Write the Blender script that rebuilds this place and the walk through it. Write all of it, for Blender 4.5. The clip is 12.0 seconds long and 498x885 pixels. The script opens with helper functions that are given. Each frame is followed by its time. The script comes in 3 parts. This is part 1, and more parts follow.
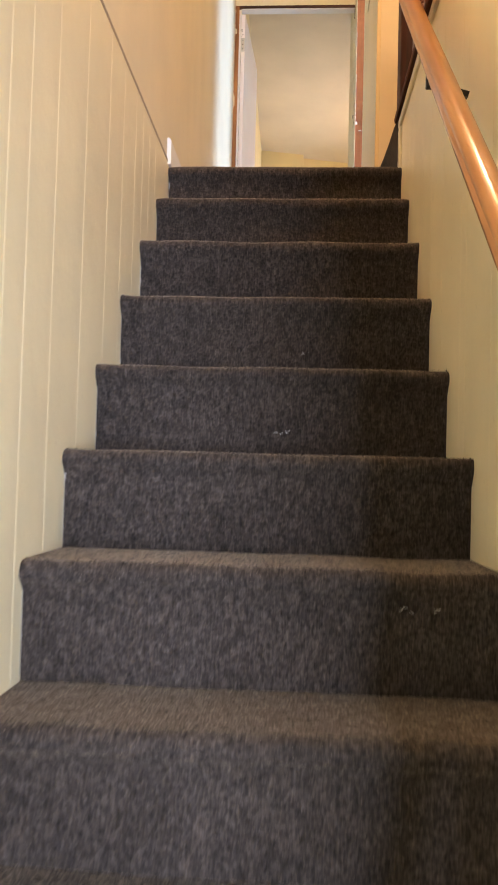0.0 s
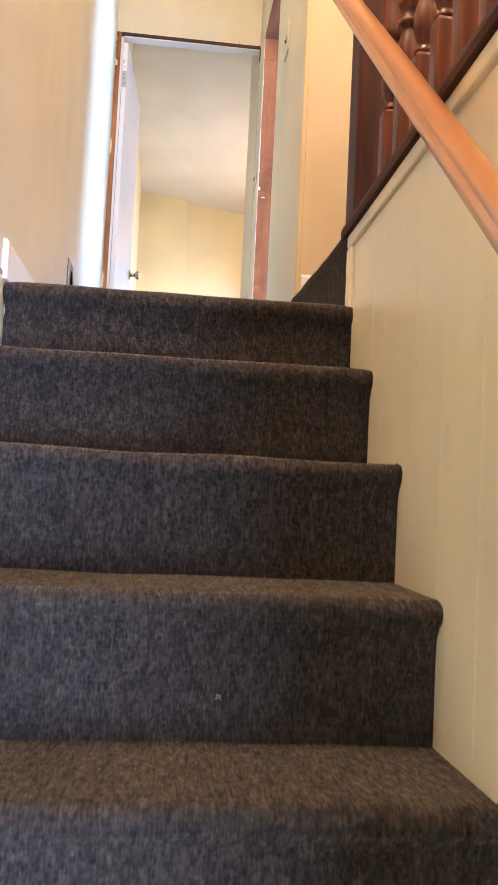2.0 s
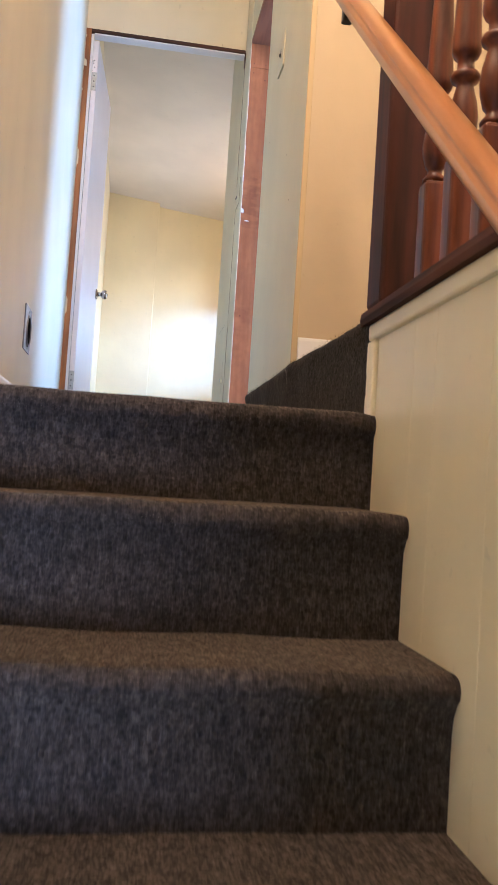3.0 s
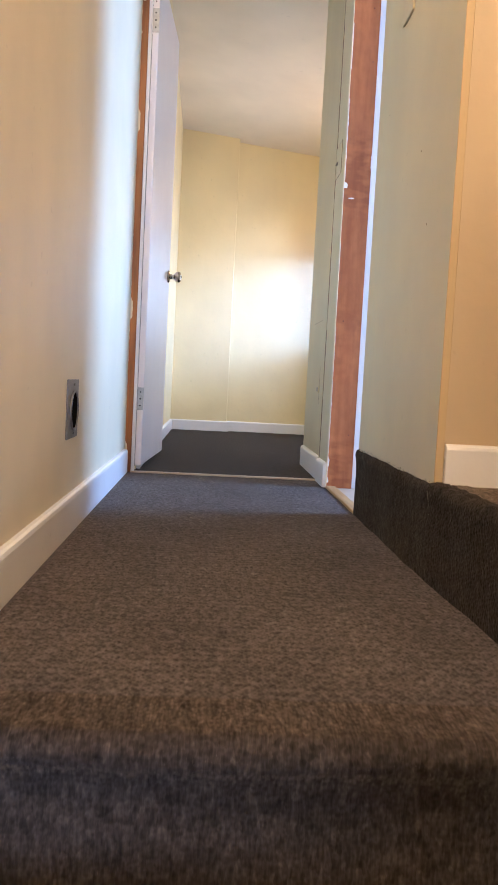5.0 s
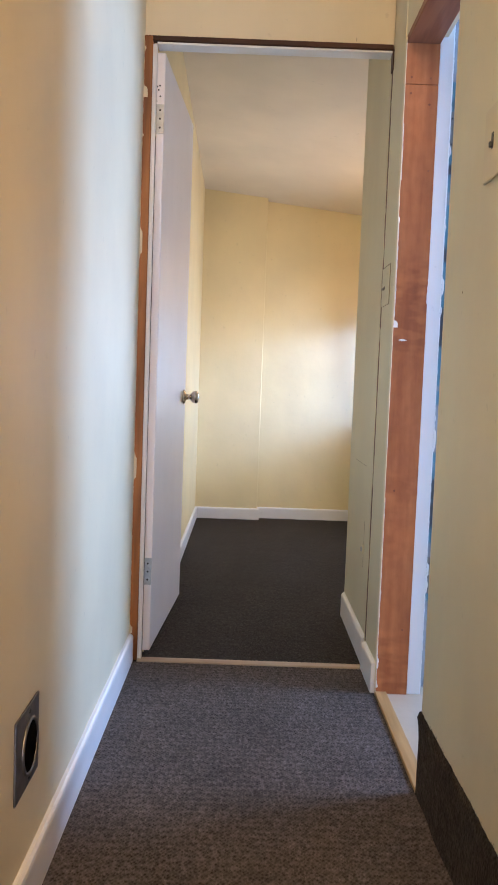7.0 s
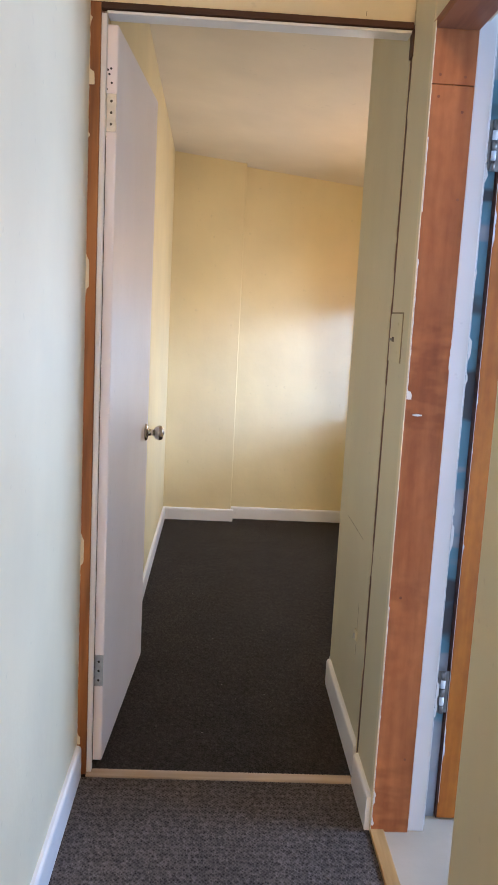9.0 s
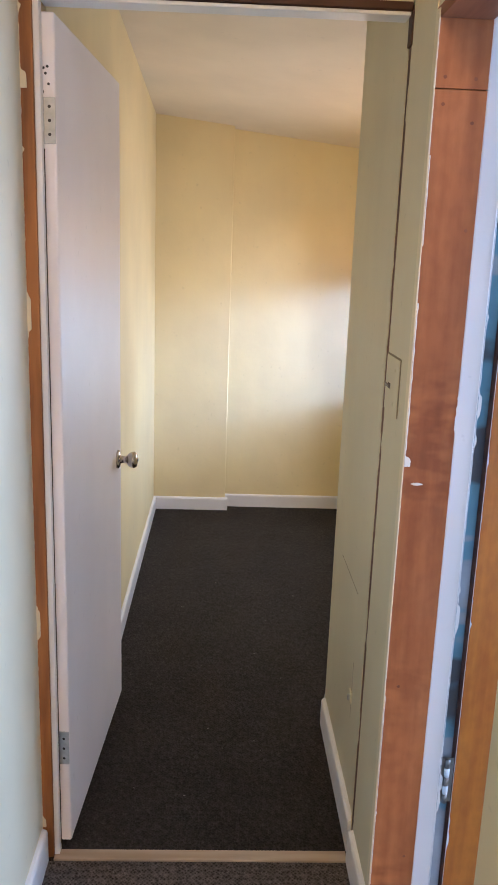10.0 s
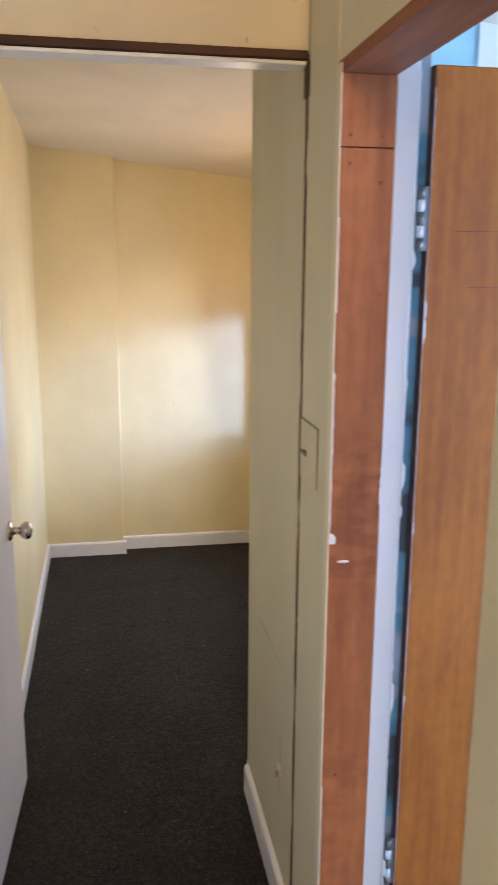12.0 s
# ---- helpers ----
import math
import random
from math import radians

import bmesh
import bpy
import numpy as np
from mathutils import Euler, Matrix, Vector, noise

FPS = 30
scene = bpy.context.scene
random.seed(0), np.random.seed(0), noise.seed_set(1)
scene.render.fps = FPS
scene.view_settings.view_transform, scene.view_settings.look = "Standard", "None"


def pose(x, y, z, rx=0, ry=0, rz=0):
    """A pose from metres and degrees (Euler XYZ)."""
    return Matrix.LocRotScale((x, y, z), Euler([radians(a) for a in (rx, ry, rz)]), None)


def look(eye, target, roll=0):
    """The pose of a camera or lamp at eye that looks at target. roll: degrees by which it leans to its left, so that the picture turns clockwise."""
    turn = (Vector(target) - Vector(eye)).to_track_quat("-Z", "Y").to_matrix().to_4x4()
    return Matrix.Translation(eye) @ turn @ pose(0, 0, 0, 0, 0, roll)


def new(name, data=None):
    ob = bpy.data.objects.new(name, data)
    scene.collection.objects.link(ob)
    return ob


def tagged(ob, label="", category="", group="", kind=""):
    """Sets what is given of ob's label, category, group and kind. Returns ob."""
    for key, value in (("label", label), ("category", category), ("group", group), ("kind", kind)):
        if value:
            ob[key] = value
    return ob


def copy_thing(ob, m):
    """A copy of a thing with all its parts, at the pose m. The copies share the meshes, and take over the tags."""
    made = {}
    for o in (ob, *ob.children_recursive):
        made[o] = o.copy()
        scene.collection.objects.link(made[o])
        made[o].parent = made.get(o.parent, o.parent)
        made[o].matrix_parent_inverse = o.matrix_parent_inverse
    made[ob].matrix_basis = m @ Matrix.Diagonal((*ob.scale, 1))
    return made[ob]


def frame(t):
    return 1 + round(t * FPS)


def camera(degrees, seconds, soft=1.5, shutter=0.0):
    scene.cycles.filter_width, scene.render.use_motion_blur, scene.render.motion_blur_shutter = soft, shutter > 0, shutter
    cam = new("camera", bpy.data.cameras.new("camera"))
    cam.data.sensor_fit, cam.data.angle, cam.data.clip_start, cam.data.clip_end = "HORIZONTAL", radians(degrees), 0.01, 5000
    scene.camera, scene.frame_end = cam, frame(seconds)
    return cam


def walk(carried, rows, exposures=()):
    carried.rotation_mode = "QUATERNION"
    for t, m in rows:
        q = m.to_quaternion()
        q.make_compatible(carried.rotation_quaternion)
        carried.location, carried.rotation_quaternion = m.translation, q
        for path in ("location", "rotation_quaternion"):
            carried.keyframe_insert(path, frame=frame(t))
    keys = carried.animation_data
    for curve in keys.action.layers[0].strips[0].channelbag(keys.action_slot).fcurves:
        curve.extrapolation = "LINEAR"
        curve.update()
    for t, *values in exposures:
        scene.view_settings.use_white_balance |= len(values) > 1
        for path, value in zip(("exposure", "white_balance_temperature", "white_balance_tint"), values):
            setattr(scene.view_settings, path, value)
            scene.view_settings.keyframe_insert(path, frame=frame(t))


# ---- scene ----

cam = camera(34.4, 12.0, 1.5, 0.3)
PATH = [
    (0, (0.475, -2.739, -1.065), (0.351, -0.745, -0.984), 1.5),
    (0.5, (0.445, -2.42, -0.902), (0.394, -0.425, -0.77), 2.9),
    (1, (0.403, -2.229, -0.777), (0.322, -0.235, -0.635), 2.1),
    (1.5, (0.366, -2.02, -0.615), (0.484, -0.029, -0.464), 2.2),
    (2, (0.387, -1.843, -0.458), (0.588, 0.142, -0.324), 2.8),
    (2.5, (0.353, -1.686, -0.325), (0.552, 0.3, -0.197), 2.7),
    (3, (0.342, -1.487, -0.145), (0.635, 0.489, -0.043), 3.7),
    (3.5, (0.333, -1.32, 0.027), (0.497, 0.672, 0.088), 3.2),
    (5.5, (0.326, -0.659, 0.496), (0.426, 1.33, 0.317), 3.0),
    (6, (0.365, -0.497, 0.644), (0.51, 1.491, 0.471), 2.2),
    (6.5, (0.396, -0.354, 0.821), (0.388, 1.64, 0.668), 1.4),
    (7, (0.35, -0.223, 0.927), (0.362, 1.771, 0.776), 2.1),
    (7.5, (0.345, -0.1, 1.026), (0.394, 1.889, 0.822), 2.8),
    (9.5, (0.336, 0.469, 1.387), (0.426, 2.43, 1.009), 2.9),
    (10, (0.41, 0.63, 1.507), (0.484, 2.572, 1.036), 2.0),
    (10.5, (0.376, 0.73, 1.565), (0.434, 2.659, 1.041), 0.6),
    (11, (0.329, 0.808, 1.599), (0.387, 2.751, 1.128), -0.2),
    (11.5, (0.331, 0.803, 1.603), (0.47, 2.748, 1.16), 0.6),
    (12, (0.38, 0.791, 1.601), (0.726, 2.713, 1.167), 0.4),
]
walk(cam, [(t, look(eye, target, roll)) for t, eye, target, roll in PATH],
     [(0.0, 0.06, 6250, 17), (0.5, 0.25, 5800, 17), (1.0, 0.40, 5500, 17), (1.5, 0.50, 5350, 17), (2.0, 0.42, 5150, 17), (2.5, 0.20, 5050, 17),
      (3.2, 0.0, 4800, 16), (5.5, -0.06, 5250, 17), (7.5, -0.45, 5600, 17), (9.5, -0.47, 5850, 17), (10.0, -0.45, 5720, 17), (12.0, -0.46, 5850, 17)])


# ---- light ----
world = bpy.data.worlds.new("world")
scene.world = world
world.use_nodes = True
wn = world.node_tree.nodes
sky = wn.new("ShaderNodeTexSky")
sky.sky_type, sky.sun_disc, sky.sun_elevation, sky.sun_rotation = "NISHITA", False, radians(48), radians(200)
world.node_tree.links.new(sky.outputs[0], wn["Background"].inputs[0])
wn["Background"].inputs[1].default_value = 0.1

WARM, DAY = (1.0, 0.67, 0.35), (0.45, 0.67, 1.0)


def area(name, eye, target, sx, sy, watts, colour, spread=180):
    d = bpy.data.lights.new(name, "AREA")
    d.shape, d.size, d.size_y, d.energy, d.color, d.spread = "RECTANGLE", sx, sy, watts, colour, radians(spread)
    ob = new(name, d)
    ob.matrix_world = look(eye, target)
    return ob


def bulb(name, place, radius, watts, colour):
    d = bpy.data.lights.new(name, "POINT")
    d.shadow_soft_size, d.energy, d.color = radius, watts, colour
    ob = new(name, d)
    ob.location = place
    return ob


area("bedroom_window_light", (5.0, 2.2, 1.95), (1.20, 5.15, 0.95), 1.3, 1.35, 58, (0.40, 0.575, 1.0), 70)
area("bedroom_window_sky", (1.29, 4.40, 1.0), (0.0, 3.9, 0.85), 1.2, 0.58, 17, (0.74, 0.87, 1.0))
area("side_room_window_light", (3.1, 1.97, 1.5), (0.5, 1.75, 0.8), 1.0, 1.1, 138, DAY)
area("front_door_light", (1.12, -4.9, -1.0), (0.25, -1.0, -0.7), 0.24, 1.3, 78, (0.68, 0.80, 1.0), 100)
# Warm fill added to brighten the upper hall; its walls have no window.
area("hall_fill_light", (1.7, -3.75, 1.5), (0.9, 0.5, 0.9), 0.9, 1.2, 7, (1.0, 0.86, 0.72))
# Unseen warm lamps added over stairs and hall; no fixture is built.
bulb("unseen_stair_lamp", (0.42, -0.78, 2.38), 0.20, 134, WARM)
bulb("unseen_hall_lamp", (1.45, -1.5, 2.20), 0.10, 14, WARM)
# Fill added out of view behind the stub, for upper walls and ceiling glow.
bulb("bedroom_warm_fill", (1.04, 4.22, 1.50), 0.12, 10, (1.0, 0.66, 0.36))


# ---- materials ----
def ramp(nt, fac, stops):
    r = nt.nodes.new("ShaderNodeValToRGB")
    els = r.color_ramp.elements
    while len(els) < len(stops):
        els.new(0.5)
    for e, (p, c) in zip(els, stops):
        e.position, e.color = p, (*c, 1)
    nt.links.new(fac, r.inputs[0])
    return r.outputs[0]


def tex(nt, kind, scale, stretch=(1, 1, 1), detail=4.0):
    tc = nt.nodes.new("ShaderNodeTexCoord")
    mp = nt.nodes.new("ShaderNodeMapping")
    mp.inputs["Scale"].default_value = stretch
    nt.links.new(tc.outputs["Object"], mp.inputs[0])
    t = nt.nodes.new(kind)
    t.inputs["Scale"].default_value = scale
    if kind == "ShaderNodeTexNoise":
        t.inputs["Detail"].default_value = detail
    nt.links.new(mp.outputs[0], t.inputs["Vector"])
    return t.outputs[0]


def mix(nt, kind, fac, a, b):
    m = nt.nodes.new("ShaderNodeMix")
    m.data_type, m.blend_type = "RGBA", kind
    for sock, v in ((m.inputs[0], fac), (m.inputs[6], a), (m.inputs[7], b)):
        if isinstance(v, (int, float)):
            sock.default_value = v
        elif isinstance(v, tuple):
            sock.default_value = (*v, 1)
        else:
            nt.links.new(v, sock)
    return m.outputs[2]


def base(name, rough, metal=0.0, spec=0.5):
    m = bpy.data.materials.new(name)
    m.use_nodes = True
    p = m.node_tree.nodes["Principled BSDF"]
    p.inputs["Roughness"].default_value, p.inputs["Metallic"].default_value = rough, metal
    p.inputs["Specular IOR Level"].default_value = spec
    return m, m.node_tree, p


def bump(nt, p, height, strength, distance, before=None):
    b = nt.nodes.new("ShaderNodeBump")
    b.inputs["Strength"].default_value, b.inputs["Distance"].default_value = strength, distance
    nt.links.new(height, b.inputs["Height"])
    if before:
        nt.links.new(before, b.inputs["Normal"])
    nt.links.new(b.outputs[0], p.inputs["Normal"])
    return b.outputs[0]


def paint(name, c, rough=0.55, dirt=0.10, grain=0.25):
    """Brushed or rolled wall paint: faint cloudy stains, fine roller relief."""
    m, nt, p = base(name, rough)
    cloud = tex(nt, "ShaderNodeTexNoise", 2.2)
    fine = tex(nt, "ShaderNodeTexNoise", 90, detail=6)
    streak = tex(nt, "ShaderNodeTexNoise", 9, (1, 1, 0.12))
    dark = tuple(v * (1 - dirt) for v in c)
    col = ramp(nt, cloud, [(0.35, dark), (0.65, c)])
    col = mix(nt, "MULTIPLY", 0.28, col, ramp(nt, streak, [(0.3, (1 - dirt,) * 3), (0.7, (1, 1, 1))]))
    spots = tex(nt, "ShaderNodeTexNoise", 38, detail=2)
    col = mix(nt, "MIX", ramp(nt, spots, [(0.70, (0, 0, 0)), (0.76, (0.35,) * 3)]), col, tuple(v * 0.72 for v in c))
    nt.links.new(col, p.inputs["Base Color"])
    b = bump(nt, p, fine, grain, 0.0012)
    bump(nt, p, tex(nt, "ShaderNodeTexNoise", 7, detail=3), 0.25, 0.01, b)
    return m


def carpet_mat(name, c, cell=0.0065, pit=0.6, order=0.5, sheen=0.12, streaks=0.5):
    """Short loop-pile carpet: rows of loops with dark pits between them, uneven yarn tone, worn patches."""
    m, nt, p = base(name, 0.95, spec=0.08)
    p.inputs["Sheen Roughness"].default_value = 0.45
    p.inputs["Sheen Tint"].default_value = (0.90, 0.72, 0.55, 1)
    tc = nt.nodes.new("ShaderNodeTexCoord")
    mp = nt.nodes.new("ShaderNodeMapping")
    mp.inputs["Rotation"].default_value = (radians(20), 0, radians(45))
    nt.links.new(tc.outputs["Object"], mp.inputs[0])
    warp = nt.nodes.new("ShaderNodeTexNoise")
    warp.inputs["Scale"].default_value = 60
    nt.links.new(mp.outputs[0], warp.inputs["Vector"])
    add = nt.nodes.new("ShaderNodeVectorMath")
    add.operation = "MULTIPLY_ADD"
    add.inputs[1].default_value = (0.003, 0.003, 0.003)
    nt.links.new(warp.outputs["Color"], add.inputs[0])
    nt.links.new(mp.outputs[0], add.inputs[2])
    v = nt.nodes.new("ShaderNodeTexVoronoi")
    v.inputs["Scale"].default_value, v.inputs["Randomness"].default_value = 1 / cell, order
    nt.links.new(add.outputs[0], v.inputs["Vector"])
    tone = nt.nodes.new("ShaderNodeSeparateColor")
    nt.links.new(v.outputs["Color"], tone.inputs[0])
    net = v.outputs["Distance"]
    grain = tex(nt, "ShaderNodeTexNoise", 260, detail=4)
    tuft = tex(nt, "ShaderNodeTexNoise", 270, (1, 0.22, 0.22), detail=3)
    patch = tex(nt, "ShaderNodeTexNoise", 85, (1, 0.4, 0.4), detail=5)
    wear = tex(nt, "ShaderNodeTexNoise", 4, detail=5)
    col = ramp(nt, tone.outputs[0], [(0.0, tuple(x * 0.72 for x in c)), (0.6, c), (1.0, tuple(x * 1.35 for x in c))])
    col = mix(nt, "MULTIPLY", pit, col, ramp(nt, net, [(0.12, (0.22, 0.21, 0.22)), (0.42, (0.95,) * 3), (0.75, (1.35,) * 3)]))
    col = mix(nt, "MULTIPLY", 0.35, col, ramp(nt, grain, [(0.32, (0.5, 0.49, 0.5)), (0.5, (0.97,) * 3), (0.68, (1.5, 1.48, 1.45))]))
    col = mix(nt, "MULTIPLY", streaks, col, ramp(nt, tuft, [(0.33, (0.5, 0.49, 0.5)), (0.5, (0.95,) * 3), (0.68, (1.6, 1.55, 1.5))]))
    col = mix(nt, "MULTIPLY", 0.2 + 0.5 * streaks, col, ramp(nt, patch, [(0.36, (0.6, 0.58, 0.6)), (0.5, (0.97,) * 3), (0.66, (1.4, 1.36, 1.32))]))
    col = mix(nt, "MULTIPLY", 0.8, col, ramp(nt, wear, [(0.3, (0.75,) * 3), (0.7, (1.12,) * 3)]))
    nap = mix(nt, "MULTIPLY", 1.0, ramp(nt, patch, [(0.36, (0.68,) * 3), (0.64, (1.0,) * 3)]), ramp(nt, tuft, [(0.32, (0.5 * sheen,) * 3), (0.68, (1.6 * sheen,) * 3)]))
    nt.links.new(nap, p.inputs["Sheen Weight"])
    nt.links.new(col, p.inputs["Base Color"])
    b = bump(nt, p, net, 0.5, 0.003)
    b = bump(nt, p, tuft, 0.35, 0.003, b)
    bump(nt, p, patch, 0.5, 0.005, b)
    return m


def timber(name, c, dark, rough=0.4, along="z", mottle=0.0, coat=0.0, curl=0.0):
    m, nt, p = base(name, rough, spec=0.3)
    p.inputs["Coat Weight"].default_value, p.inputs["Coat Roughness"].default_value = coat, 0.12
    st = {"x": (0.08, 1, 1), "y": (1, 0.08, 1), "z": (1, 1, 0.08)}[along]
    fig = tex(nt, "ShaderNodeTexNoise", 34, st, detail=6)
    big = tex(nt, "ShaderNodeTexNoise", 5, tuple(min(1, v * 3) for v in st), detail=3)
    col = ramp(nt, fig, [(0.34, dark), (0.62, c)])
    col = mix(nt, "MULTIPLY", 0.6, col, ramp(nt, big, [(0.3, (0.62, 0.55, 0.5)), (0.7, (1.05, 1.03, 1.0))]))
    if mottle:
        blot = tex(nt, "ShaderNodeTexNoise", 48, tuple(min(1, v * 7) for v in st), detail=5)
        col = mix(nt, "MULTIPLY", mottle, col, ramp(nt, blot, [(0.38, (0.66, 0.58, 0.55)), (0.60, (1.12, 1.10, 1.08))]))
    if curl:
        # cross-grain ripple that shows in broad patches
        wave = tex(nt, "ShaderNodeTexNoise", 26, (0.45, 0.45, 1.0), detail=2)
        where = tex(nt, "ShaderNodeTexNoise", 3.5, detail=1)
        ripple = ramp(nt, wave, [(0.42, (0.68, 0.60, 0.56)), (0.50, (0.96,) * 3), (0.60, (1.22, 1.2, 1.16))])
        patch = ramp(nt, where, [(0.45, (0, 0, 0)), (0.62, (curl,) * 3)])
        col = mix(nt, "MIX", patch, col, mix(nt, "MULTIPLY", 1.0, col, ripple))
    nt.links.new(col, p.inputs["Base Color"])
    bump(nt, p, fig, 0.2, 0.001)
    return m


def metal(name, c, rough):
    m, nt, p = base(name, rough, 1.0)
    n = tex(nt, "ShaderNodeTexNoise", 60)
    nt.links.new(ramp(nt, n, [(0.3, tuple(v * 0.75 for v in c)), (0.7, c)]), p.inputs["Base Color"])
    bump(nt, p, n, 0.1, 0.0005)
    return m


# Wall cream darkened and tanned, with the warm lamp's tone put into the colour.
TAN = paint("lamp_toned_cream_wall_paint", (0.56, 0.44, 0.27))
CREAM = paint("cream_wall_paint", (0.80, 0.71, 0.50))
PANEL = paint("cream_panel_paint", (0.88, 0.775, 0.505), rough=0.42)
GREEN = paint("pale_green_cream_paint", (0.68, 0.62, 0.42), rough=0.5)
BEDWALL = paint("bedroom_cream_paint", (0.84, 0.71, 0.40))
CEILING = paint("off_white_ceiling_paint", (0.72, 0.68, 0.62))
# Off-white ceiling, its colour warmed for light bounced off the yellow walls.
BEDCEIL = paint("warm_bounce_ceiling_paint", (0.76, 0.67, 0.52))
WHITE = paint("white_gloss_paint", (0.80, 0.79, 0.78), rough=0.35, dirt=0.06)
DOORWHITE = paint("white_door_paint", (0.89, 0.84, 0.83), rough=0.38, dirt=0.07)
BLUE, _nt, _p = base("sky_blue_paint", 0.55)
_n = tex(_nt, "ShaderNodeTexNoise", 3.2, (0.5, 1, 1.9), detail=2)
_nt.links.new(ramp(_nt, _n, [(0.40, (0.34, 0.56, 0.63)), (0.52, (0.39, 0.62, 0.69)), (0.60, (0.46, 0.62, 0.66))]), _p.inputs["Base Color"])
PATCHY, _nt, _p = base("patchy_blue_and_grey_paint", 0.6)
_n = tex(_nt, "ShaderNodeTexNoise", 4.0, (0.4, 0.4, 1.3), detail=3)
_nt.links.new(ramp(_nt, _n, [(0.38, (0.05, 0.05, 0.055)), (0.41, (0.09, 0.20, 0.25)), (0.51, (0.12, 0.25, 0.31)), (0.525, (0.26, 0.28, 0.30)), (0.62, (0.36, 0.38, 0.41))]), _p.inputs["Base Color"])
CARPET = carpet_mat("dark_loop_carpet", (0.047, 0.0375, 0.0315), 0.0070, 0.34, 0.8, 0.34, 0.6)
LOOPCARPET = carpet_mat("dark_loop_floor_carpet", (0.090, 0.0765, 0.070), 0.0074, 1.0, 0.5, 0.05, 0.15)
# Darker copy of the stair carpet; shade on the upturned faces is in its colour.
EDGECARPET = carpet_mat("knobbly_carpet_shaded_copy", (0.030, 0.0255, 0.021), 0.0070, 0.9, 0.7, 0.05, 0.1)
BEDCARPET = carpet_mat("charcoal_loop_carpet", (0.029, 0.0258, 0.0245), 0.0075, 0.5, 0.7, 0.08, 0.3)
RAWWOOD = timber("raw_reddish_timber", (0.44, 0.165, 0.060), (0.34, 0.118, 0.041), 0.5, mottle=0.22, curl=0.6)
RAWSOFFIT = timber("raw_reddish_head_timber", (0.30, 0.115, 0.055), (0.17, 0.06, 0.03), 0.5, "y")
FRAMEWOOD = timber("brown_frame_timber", (0.42, 0.175, 0.052), (0.22, 0.085, 0.028), 0.45)
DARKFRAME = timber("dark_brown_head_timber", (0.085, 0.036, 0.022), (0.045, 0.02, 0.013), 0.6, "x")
EDGEWOOD = timber("bare_brown_edge_timber", (0.15, 0.065, 0.033), (0.06, 0.026, 0.014), 0.6)
DARKWOOD = timber("dark_varnished_timber", (0.080, 0.019, 0.007), (0.028, 0.007, 0.003), 0.62, "z")
# Lighter, redder copy of the newel timber; lamplight on the balusters is in the colour.
BALWOOD = timber("lit_red_brown_varnished_timber", (0.24, 0.066, 0.018), (0.07, 0.018, 0.007), 0.42, "z", coat=0.12)
DARKCAP = timber("dark_varnished_rail_timber", (0.12, 0.040, 0.018), (0.045, 0.015, 0.008), 0.75, "y", coat=0.0)
RAILWOOD = timber("orange_varnished_rail_timber", (0.64, 0.285, 0.085), (0.50, 0.20, 0.055), 0.28, "y", coat=0.6)
DOORWOOD = timber("orange_varnished_door_timber", (0.60, 0.20, 0.024), (0.46, 0.135, 0.016), 0.4, "z", mottle=0.25, coat=0.15)
THRESH = timber("pale_threshold_timber", (0.50, 0.41, 0.31), (0.38, 0.29, 0.20), 0.5, "x")
THRESH2 = timber("yellow_threshold_timber", (0.58, 0.38, 0.16), (0.40, 0.24, 0.09), 0.5, "y")
CHROME = metal("brushed_chrome", (0.62, 0.58, 0.54), 0.22)
GALV = metal("galvanised_steel", (0.55, 0.56, 0.56), 0.4)
PLATE = metal("dull_grey_plate_metal", (0.25, 0.23, 0.21), 0.45)
VOID, _nt, _p = base("dark_hole_shade", 1.0, spec=0.0)
_nt.links.new(ramp(_nt, tex(_nt, "ShaderNodeTexNoise", 40), [(0.3, (0.003, 0.003, 0.003)), (0.7, (0.008, 0.007, 0.006))]), _p.inputs["Base Color"])
VINYL = paint("stained_cream_vinyl", (0.56, 0.46, 0.34), rough=0.5, dirt=0.3)
CORNER = paint("yellow_cream_corner_paint", (0.56, 0.42, 0.22), rough=0.5)
SEAM = paint("olive_brown_seam_paint", (0.27, 0.22, 0.13), rough=0.7)
BLACK = paint("black_enamel", (0.02, 0.018, 0.016), rough=0.4)
JOINT = paint("joint_shade_paint", (0.34, 0.28, 0.19), rough=0.8)
GAP = paint("dark_gap_shade", (0.06, 0.035, 0.025), rough=0.8)
BLIND, _nt, _p = base("warm_blind_fabric", 0.9)
_p.inputs["Base Color"].default_value = (0.80, 0.55, 0.30, 1)
_p.inputs["Transmission Weight"].default_value = 0.0
_tr = _nt.nodes.new("ShaderNodeBsdfTranslucent")
_tr.inputs[0].default_value = (0.95, 0.62, 0.34, 1)
_ms = _nt.nodes.new("ShaderNodeMixShader")
_ms.inputs[0].default_value = 0.6
_nt.links.new(_p.outputs[0], _ms.inputs[1])
_nt.links.new(_tr.outputs[0], _ms.inputs[2])
_nt.links.new(_ms.outputs[0], _nt.nodes["Material Output"].inputs[0])
GLASS, _nt, _p = base("window_glass", 0.02)
_p.inputs["Transmission Weight"].default_value = 1.0


# ---- mesh helpers ----
def part(name, bm, material, parent=None, label="", smooth=False):
    me = bpy.data.meshes.new(name)
    bm.normal_update()
    bm.to_mesh(me)
    bm.free()
    me.materials.append(material)
    if smooth:
        for f in me.polygons:
            f.use_smooth = True
    ob = new(name, me)
    if parent:
        ob.parent = parent
    if label:
        ob["label"] = label
    return ob


